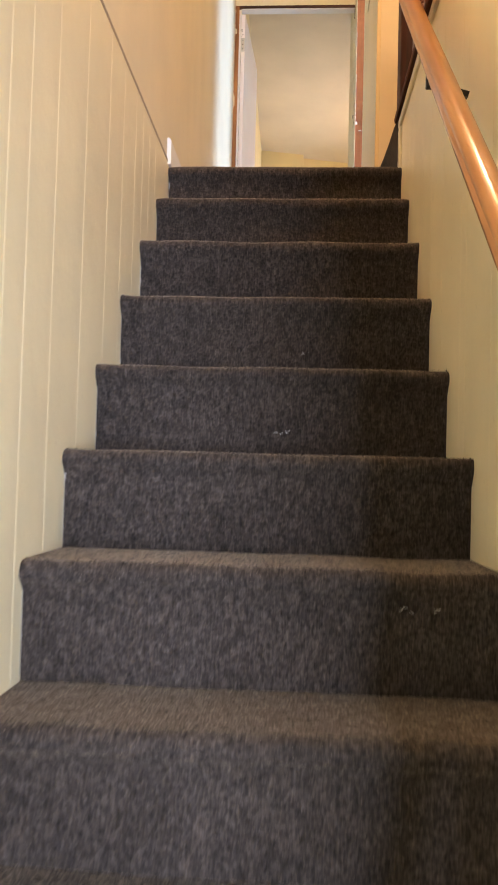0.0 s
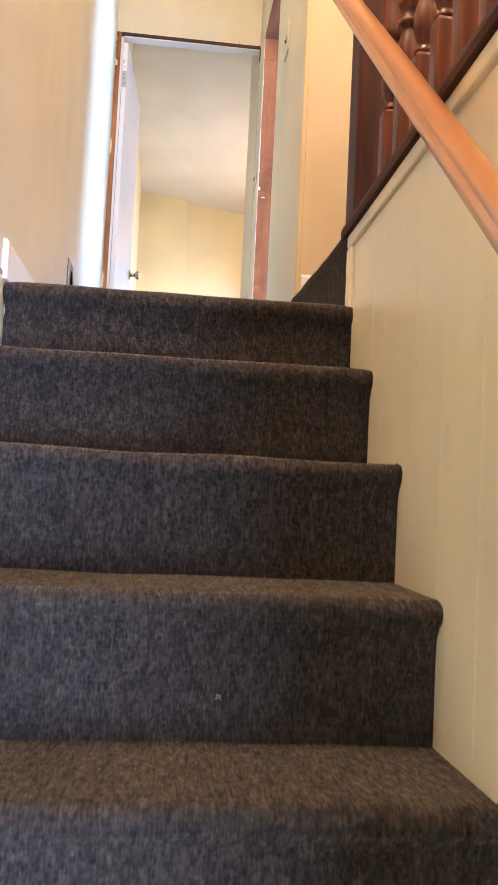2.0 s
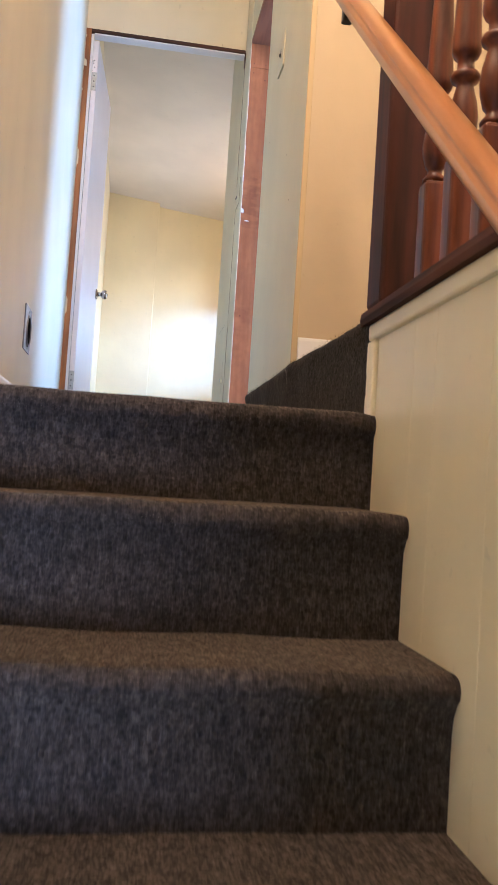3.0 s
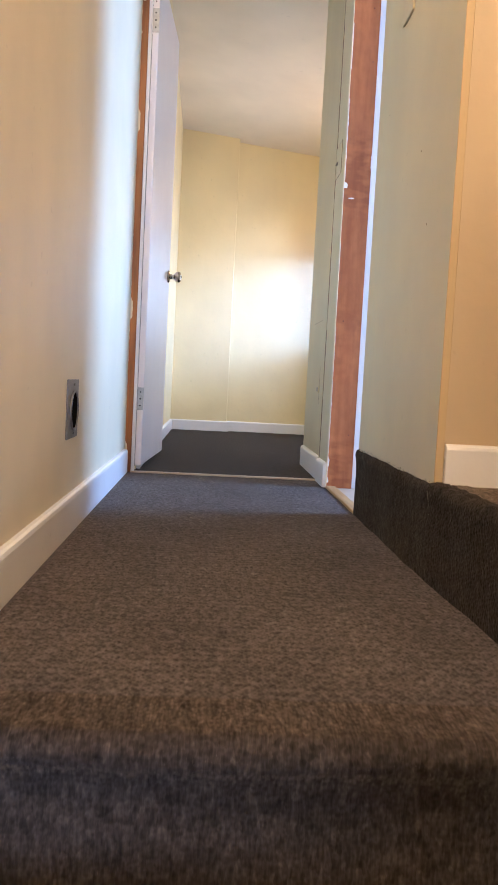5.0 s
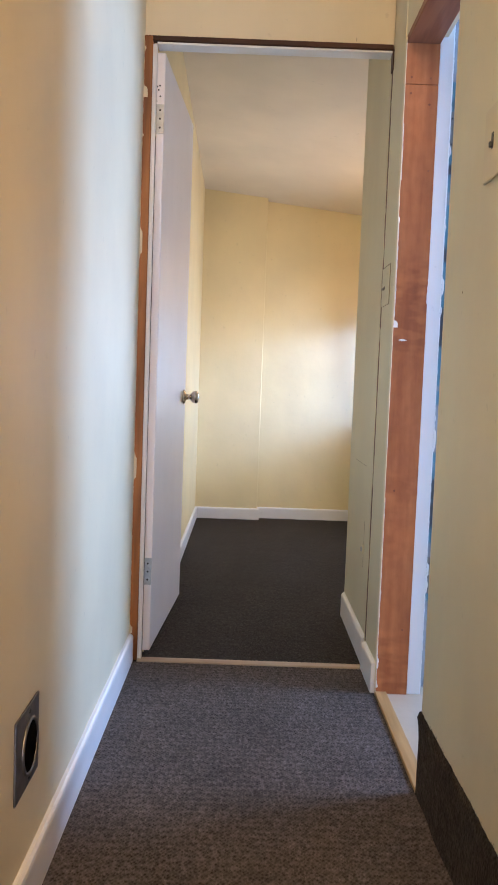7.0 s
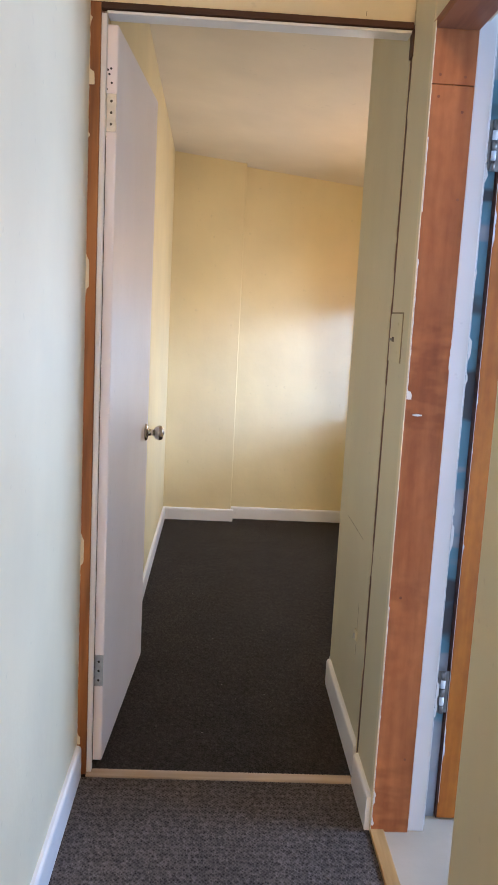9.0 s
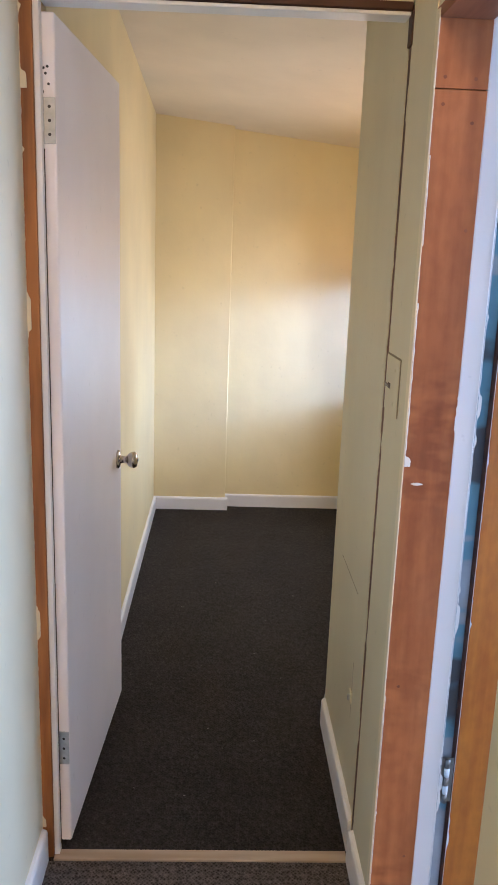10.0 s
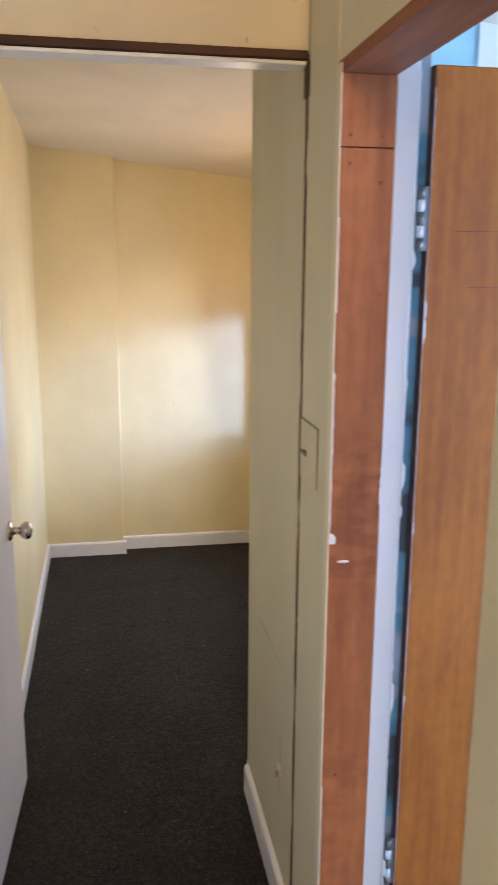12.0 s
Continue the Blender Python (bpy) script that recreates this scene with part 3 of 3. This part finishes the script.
def chips(name, parent, face, at, z0, z1, width, seed, material=WHITE, label="ragged strip of old white paint"):
    """A ragged strip of paint left on an edge. face: 'y' lies across x, 'x' lies across y."""
    rnd = random.Random(seed)
    bm = bmesh.new()
    z = z0
    last = None
    while z < z1:
        n = 0.8 * noise.noise(Vector((z * 7, seed, 0))) + 0.35 * noise.noise(Vector((z * 24, seed, 5))) + 0.12 * noise.noise(Vector((z * 90, seed, 9)))
        w = width * (0.10 + 0.10 * noise.noise(Vector((z * 60, seed, 3))) + 0.62 * min(1.0, max(0.0, (n - 0.16) / 0.16)))
        x, y = at
        a, b = ((x, y, z), (x + w, y, z)) if face == "y" else ((x, y, z), (x, y + w, z))
        row = (bm.verts.new(a), bm.verts.new(b))
        if last:
            bm.faces.new((last[0], last[1], row[1], row[0]))
        last = row
        z += rnd.uniform(0.002, 0.006)
    got = bmesh.ops.extrude_face_region(bm, geom=bm.faces[:])
    move = Vector((0, -0.0018, 0)) if face == "y" else Vector((-0.0018, 0, 0))
    bmesh.ops.translate(bm, verts=[v for v in got["geom"] if isinstance(v, bmesh.types.BMVert)], vec=move)
    bmesh.ops.recalc_face_normals(bm, faces=bm.faces[:])
    return part(name, bm, material, parent, label)


BACKING = paint("pale_carpet_backing", (0.42, 0.38, 0.33), rough=0.9)
for k, step in enumerate(STEPS[:9]):
    y, z = NOSE[k]
    chips("backing_edge", step, "y", (0.0012, y + 0.0065), NOSE[k + 1][1] + 0.012, z - 0.035, 0.0045, 60 + k, BACKING, "frayed pale backing at the carpet edge")
chips("paint_edge", frame_1, "y", (-0.004, DOOR_Y - 0.0125), 0.09, 1.90, 0.013, 5, CREAM, "ragged strip of old cream paint")
chips("paint_edge", frame_1, "y", (-0.004, DOOR_Y - 0.0127), 1.80, 1.968, 0.019, 12, CREAM, "ragged strip of old cream paint")
chips("paint_edge", frame_1, "x", (0.7733, 2.3570), 0.02, 1.95, 0.011, 71, GREEN, "broken edge of green-cream wall paint")
chips("paint_edge", frame_1, "x", (0.7733, 2.3890), 0.02, 1.95, -0.011, 72, GREEN, "broken edge of green-cream wall paint")

hinge_y = 2.398
leaf = thing("door_1", "white painted flush door standing open into the bedroom", "door", (0.024, hinge_y, 0.0))
LEAF_W, LEAF_T = 0.715, 0.036
part("leaf", bm_box(0.0, LEAF_T, 0.0, LEAF_W, 0.022, 1.950, 0.005, segs=3), DOORWHITE, leaf)
knob = part("knob", bm_lathe([(0.029, 0.0), (0.029, 0.004), (0.024, 0.008), (0.012, 0.010), (0.010, 0.024), (0.013, 0.030), (0.021, 0.036), (0.0255, 0.046), (0.0255, 0.052), (0.021, 0.060), (0.010, 0.063)], 28, None, (LEAF_T, 0.655, 0.856), "x"), CHROME, leaf, "brushed chrome door knob", True)
part("keyhole", bm_lathe([(0.006, 0.0), (0.006, 0.002), (0.004, 0.0025)], 12, None, (LEAF_T + 0.0625, 0.655, 0.856), "x"), BLACK, knob)
part("latch_plate", bm_box(0.008, 0.030, LEAF_W - 0.001, LEAF_W + 0.002, 0.82, 0.89, 0.0008), CHROME, leaf)


def hinge(parent, x, y, z, tall=0.09):
    bm = bm_box(x, x + 0.026, y - 0.0025, y + 0.0005, z, z + tall, 0.0007, segs=1)
    h = part("hinge", bm, GALV, parent, "galvanised steel butt hinge")
    for i in range(3):
        part("knuckle", bm_lathe([(0.005, z + tall * i / 3 + 0.001), (0.005, z + tall * (i + 1) / 3 - 0.001)], 12, None, (x - 0.002, y - 0.006, 0)), GALV, h, smooth=True)
    for i in (0.2, 0.5, 0.8):
        part("screw", bm_lathe([(0.0035, 0.0), (0.0025, 0.0012)], 8, None, (x + 0.014, y - 0.0038, z + tall * i), "y"), BLACK, h)
    return h


hinge(leaf, 0.009, 0.0, 0.245)
hinge(leaf, 0.009, 0.0, 1.70)
for dz, dx in ((1.845, 0.012), (1.848, 0.020), (1.835, 0.016), (1.815, 0.022), (1.80, 0.010)):
    part("screw_hole", bm_lathe([(0.0028, 0.0), (0.0028, 0.002)], 8, None, (dx, -0.0012, dz), "y"), BLACK, leaf)
leaf.rotation_euler = (0, 0, radians(-3.2))

# ---- side doorway: raw timber lining, white inner stop, open timber door ----
frame_2 = thing("door_frame_side", "raw reddish timber door lining with ragged paint edges", "door frame", kind="structure")
part("far_jamb", bm_box(PASS - 0.002, 0.868, 2.144, 2.165, 0.0, 1.79, 0.0015), RAWWOOD, frame_2)
part("far_jamb_top", bm_box(PASS - 0.002, 0.868, 2.1442, 2.165, 1.7915, 1.905, 0.0015), RAWWOOD, frame_2)
part("cream_bead", bm_box(PASS - 0.0045, PASS - 0.0015, 2.1425, 2.1665, 0.0, 1.92, 0.0008, segs=1), CREAM, frame_2, "thin cream paint line at the wall edge")
part("near_jamb", bm_box(PASS + 0.006, 0.89, 1.5505, 1.562, 0.0, 1.905, 0.0015), RAWWOOD, frame_2)
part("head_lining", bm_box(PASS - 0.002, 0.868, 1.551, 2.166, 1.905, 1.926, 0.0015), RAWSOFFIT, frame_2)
part("rebate_face", bm_box(0.9105, 0.953, 2.214, 2.222, 0.0, 2.03, 0.001, segs=1), PATCHY, frame_2, "patchy blue and grey paint in the rebate")
part("white_stop", bm_box(0.8685, 0.910, 2.150, 2.166, 0.0, 2.03, 0.003), WHITE, frame_2, "thick white painted inner edge")
chips("paint_edge", frame_2, "y", (PASS - 0.0015, 2.1424), 1.10, 1.42, 0.016, 14)
chips("paint_edge", frame_2, "y", (PASS - 0.0015, 2.1424), 1.52, 1.68, 0.014, 15)
chips("paint_edge", frame_2, "y", (PASS - 0.0015, 2.1424), 0.02, 0.60, 0.009, 16)
chips("paint_edge", frame_2, "y", (0.8690, 2.1435), 0.02, 1.90, -0.005, 21)
for px, pz in ((0.79, 1.81), (0.845, 1.808), (0.79, 1.765), (0.845, 1.735), (0.852, 1.55), (0.80, 0.62), (0.845, 0.2)):
    part("nail_hole", bm_lathe([(0.0034, 0.0), (0.0030, 0.0008)], 10, None, (px, 2.1436, pz), "y"), RAWSOFFIT, frame_2)
part("paint_dab", bm_lathe([(0.0006, 0.0), (0.0024, 0.005), (0.0030, 0.013), (0.0020, 0.019), (0.0005, 0.024)], 10, None, (0.790, 2.1438, 1.064), "x"), WHITE, frame_2, "dab of white paint", True)

chips("paint_edge", frame_2, "y", (0.9095, 2.1498), 0.02, 1.92, 0.009, 41)

side = thing("door_2", "orange varnished timber door standing open into the side room", "door", (0.957, 2.20, 0.0))
part("leaf", bm_box(0.0, 0.70, 0.0, 0.036, 0.005, 1.938, 0.003), DOORWOOD, side)
part("edge_strip", bm_box(-0.002, 0.0, 0.001, 0.035, 0.005, 1.937), DARKCAP, side, "dark stained hinge edge")
for z, x0 in ((1.66, 0.05), (1.56, 0.08)):
    part("score_line", bm_box(x0, 0.6, -0.0004, 0.0004, z, z + 0.0014), RAWSOFFIT, side)
chips("paint_edge", side, "y", (0.0, -0.0002), 0.05, 1.90, 0.006, 33)
for z in (0.30, 1.625):
    h = part("hinge", bm_box(-0.040, -0.0022, -0.002, 0.001, z, z + 0.112, 0.0006, segs=1), PLATE, side, "worn grey steel butt hinge with flecks of paint")
    for i in range(5):
        part("knuckle", bm_lathe([(0.0058, z + 0.112 * i / 5 + 0.0012), (0.0062, z + 0.112 * (i + 0.5) / 5), (0.0058, z + 0.112 * (i + 1) / 5 - 0.0012)], 12, None, (-0.018, -0.006, 0)), WHITE if i % 2 else PLATE, h, smooth=True)
    for dz in (0.018, 0.092):
        part("screw", bm_lathe([(0.0035, 0.0), (0.0025, -0.0012)], 8, None, (-0.031, -0.0021, z + dz), "y"), BLACK, h)

# ---- painted-over striker plate and other small fittings of the passage ----
striker = thing("striker_plate", "painted-over lock striker plate on the passage nib", "striker plate", (PASS - 0.003, 2.27, 1.236))
part("recess", bm_box(-0.0016, -0.0002, -0.043, 0.086, -0.0592, 0.0625), SEAM, striker, "dark slot round the plate")
part("plate", bm_box(-0.0030, -0.0004, -0.037, 0.0855, -0.059, 0.0585, 0.0008), GREEN, striker)
part("latch_hole", bm_box(-0.0034, -0.0028, 0.036, 0.058, -0.010, 0.001), GAP, striker)
part("latch_tongue", bm_box(-0.0075, -0.003, 0.034, 0.072, -0.008, -0.002, 0.0008), PLATE, striker, "small worn metal tongue")
for dz in (-0.036, 0.034):
    part("screw", bm_lathe([(0.004, 0.0), (0.003, -0.0015)], 10, None, (-0.003, -0.004, dz), "x"), GREEN, striker)

switch = thing("light_switch", "cream plastic toggle light switch plate on the passage wall", "light switch", (PASS, 1.232, 1.367))
PLASTIC = paint("aged_cream_plastic", (0.66, 0.58, 0.38), rough=0.35)
part("plate", bm_box(-0.006, 0.0, -0.052, 0.052, -0.066, 0.066, 0.003), PLASTIC, switch)
part("slot", bm_box(-0.0068, -0.0055, -0.006, 0.006, -0.014, 0.014), BLACK, switch)
part("toggle", bm_box(-0.012, -0.006, -0.004, 0.004, -0.012, -0.002, 0.0015), BLACK, switch)

vent = thing("wall_inlet", "grey metal wall inlet plate with a round open hole", "wall vent", (-0.003, 1.104, 0.294))
bm = bm_box(0.0, 0.004, -0.072, 0.072, -0.070, 0.070, 0.0015)
part("plate", bm, PLATE, vent)
part("ring", bm_lathe([(0.050, 0.003), (0.050, 0.0065), (0.048, 0.0078), (0.0445, 0.0074), (0.043, 0.0056), (0.043, 0.0045)], 32, None, (0, 0.012, -0.004), "x", False), PLATE, vent, smooth=True)
# Flat disc on the plate; its black stands for the unlit inside of the hole.
part("hole", bm_lathe([(0.0432, 0.0042), (0.0432, 0.0052), (0.001, 0.0052)], 32, None, (0, 0.012, -0.004), "x"), VOID, vent)
for dz in (-0.058, 0.058):
    part("screw", bm_lathe([(0.004, 0.004), (0.003, 0.0055)], 10, None, (0, 0.01, dz), "x"), BLACK, vent)

socket = thing("door_stop", "small painted door catch on the short bedroom wall", "door catch", (0.777, 2.532, 0.363))
part("base", bm_box(-0.006, 0.0, -0.014, 0.014, -0.016, 0.016, 0.002), GREEN, socket)
part("pin", bm_box(-0.012, -0.005, -0.009, -0.003, -0.008, 0.008, 0.001), GALV, socket)

# ---- balustrade ----
setting("balustrade_base_rail", bm_sweep([(0.018, 0.0), (-0.085, 0.0), (-0.088, 0.012), (-0.085, 0.026), (-0.078, 0.030), (0.012, 0.030), (0.018, 0.026), (0.021, 0.012)], (RIGHT, 0.070, 0.184), (RIGHT, -3.6, 0.184)), DARKCAP, "dark varnished timber base rail along the stairwell", "rail")
setting("balustrade_top_rail", bm_sweep([(0.005, 0.0), (-0.065, 0.0), (-0.070, 0.02), (-0.065, 0.05), (-0.045, 0.062), (-0.015, 0.062), (0.005, 0.05), (0.010, 0.02)], (RIGHT, -0.07, 1.10), (RIGHT, -3.6, 1.10)), DARKCAP, "dark varnished timber balustrade hand rail", "rail")
newel = thing("newel_post", "dark varnished square newel post at the stair head", "newel post", (RIGHT + 0.031, 0.012, 0.214))
part("post", bm_box(-0.045, 0.045, -0.045, 0.045, 0.0, 1.02, 0.007), DARKWOOD, newel)
part("post_cap", bm_lathe([(0.03, 1.02), (0.05, 1.03), (0.052, 1.05), (0.035, 1.07), (0.01, 1.078)], 20), DARKWOOD, newel, smooth=True)


def baluster():
    b = thing("baluster", "red-brown varnished turned timber baluster", "baluster", (RIGHT + 0.032, -0.165, 0.214), "turned balusters along the stairwell")
    part("base_block", bm_box(-0.022, 0.022, -0.022, 0.022, 0.0, 0.185, 0.009, segs=3), BALWOOD, b)
    prof = [(0.020, 0.185), (0.021, 0.190), (0.013, 0.200), (0.012, 0.206), (0.017, 0.212), (0.022, 0.232), (0.0235, 0.250), (0.021, 0.272),
            (0.015, 0.296), (0.013, 0.304), (0.022, 0.310), (0.024, 0.316), (0.022, 0.322), (0.014, 0.326), (0.0135, 0.345), (0.020, 0.350), (0.0235, 0.358),
            (0.0235, 0.366), (0.023, 0.380), (0.020, 0.45), (0.016, 0.56), (0.020, 0.64), (0.0235, 0.70), (0.0235, 0.716), (0.014, 0.73)]
    part("turned_shaft", bm_lathe(prof, 20), BALWOOD, b, smooth=True)
    part("top_block", bm_box(-0.022, 0.022, -0.022, 0.022, 0.728, 0.886, 0.004), BALWOOD, b)
    return b


first = baluster()
for i in range(1, 26):
    copy_thing(first, pose(RIGHT + 0.032, -0.165 - 0.115 * i, 0.214))

# ---- wall handrail ----
hand_rail = thing("stair_handrail", "orange varnished round timber handrail on black brackets", "handrail", (0.74, -0.64, 0.195))
SLOPE = 0.905
ring = [(r * 0.024 * math.cos(a), r * 0.027 * math.sin(a)) for a, r in ((2 * math.pi * i / 40, 0.88 if i in (18, 19) else 1.0) for i in range(40))]
rail = part("rail", bm_sweep(ring, (0, -3.4, 0), (0, 1.36, 0)), RAILWOOD, hand_rail, smooth=True)
rail.rotation_euler = (math.atan(SLOPE), 0, 0)
for dy in (-1.65, -0.45):
    z = dy * SLOPE
    br = part("bracket", bm_box(-0.021, -0.006, dy - 0.006, dy + 0.006, z - 0.046, z - 0.016, 0.002), BLACK, hand_rail, "black metal bracket")
    part("arm", bm_sweep([(-0.006, -0.006), (0.006, -0.006), (0.006, 0.006), (-0.006, 0.006)], (-0.012, dy, z - 0.038), (0.066, dy, z - 0.060)), BLACK, br)
z = 0.80 * SLOPE
br = part("bracket", bm_box(-0.010, 0.012, 0.790, 0.812, z - 0.058, z - 0.024, 0.003), BLACK, hand_rail, "black metal bracket")

# ---- scored lines in the short bedroom wall, and lint on the stairs ----
part("score_line", bm_sweep([(-0.0005, -0.0005), (0.0005, -0.0005), (0.0005, 0.0005), (-0.0005, 0.0005)], (0.7769, 2.54, 0.650), (0.7768, 2.815, 0.650)), SEAM, wall_stub, "dark scored line in the paint")
part("score_line", bm_sweep([(-0.0005, -0.0005), (0.0005, -0.0005), (0.0005, 0.0005), (-0.0005, 0.0005)], (0.7768, 2.53, 0.30), (0.7768, 2.531, 0.46)), JOINT, wall_stub)
for my, mz in ((1.02, 0.92), (0.93, 0.74), (1.40, 1.12)):
    part("wall_mark", bm_lathe([(0.0026, 0.0), (0.0018, -0.0010)], 8, None, (PASS + 0.0002, my, mz), "x"), SEAM, passage_wall, "small dark nick in the paint")
part("wall_mark", bm_box(0.655, 0.6565, DOOR_Y - 0.0006, DOOR_Y + 0.001, 1.998, 2.009), SEAM, over_door, "small pencil stroke on the paint")
LINT = paint("white_lint", (0.42, 0.40, 0.38), rough=0.9)
rnd = random.Random(8)
for lx, k, lz in ((0.485, 3, -0.746), (0.423, 4, -0.967), (0.449, 4, -0.963), (0.659, 6, -1.286), (0.716, 6, -1.284)):
    bm = bmesh.new()
    y = NOSE[k][0] + 0.0075
    for _ in range(5):
        a = Vector((lx + rnd.uniform(-0.009, 0.009), y - rnd.uniform(0, 0.003), lz + rnd.uniform(-0.004, 0.004)))
        b = a + Vector((rnd.uniform(-0.008, 0.008), rnd.uniform(-0.002, 0.001), rnd.uniform(-0.003, 0.003)))
        bm_sweep([(-0.0004, -0.0004), (0.0004, -0.0004), (0.0004, 0.0004), (-0.0004, 0.0004)], a, b, bm=bm)
    tagged(part("lint", bm, LINT), "wisp of white lint clinging to the stair carpet", "lint", "lint on the stairs")
bm = bmesh.new()
for _ in range(46):
    x, y, r = rnd.uniform(0.12, 0.80), rnd.uniform(2.50, 5.0), rnd.uniform(0.0012, 0.0034)
    turn = rnd.uniform(0, 3.1)
    tips = [bm.verts.new((x + r * k * math.cos(turn + a), y + r * math.sin(turn + a), 0.0035 + 0.001 * k)) for k, a in ((1.6, 0.0), (0.7, 1.7), (1.3, 3.2), (0.6, 4.8))]
    bm.faces.new(tips)
FLUFF = paint("pale_carpet_fluff", (0.16, 0.14, 0.12), rough=0.95)
tagged(part("carpet_fluff", bm, FLUFF), "pale specks of fluff on the charcoal bedroom carpet", "fluff", kind="stuff")
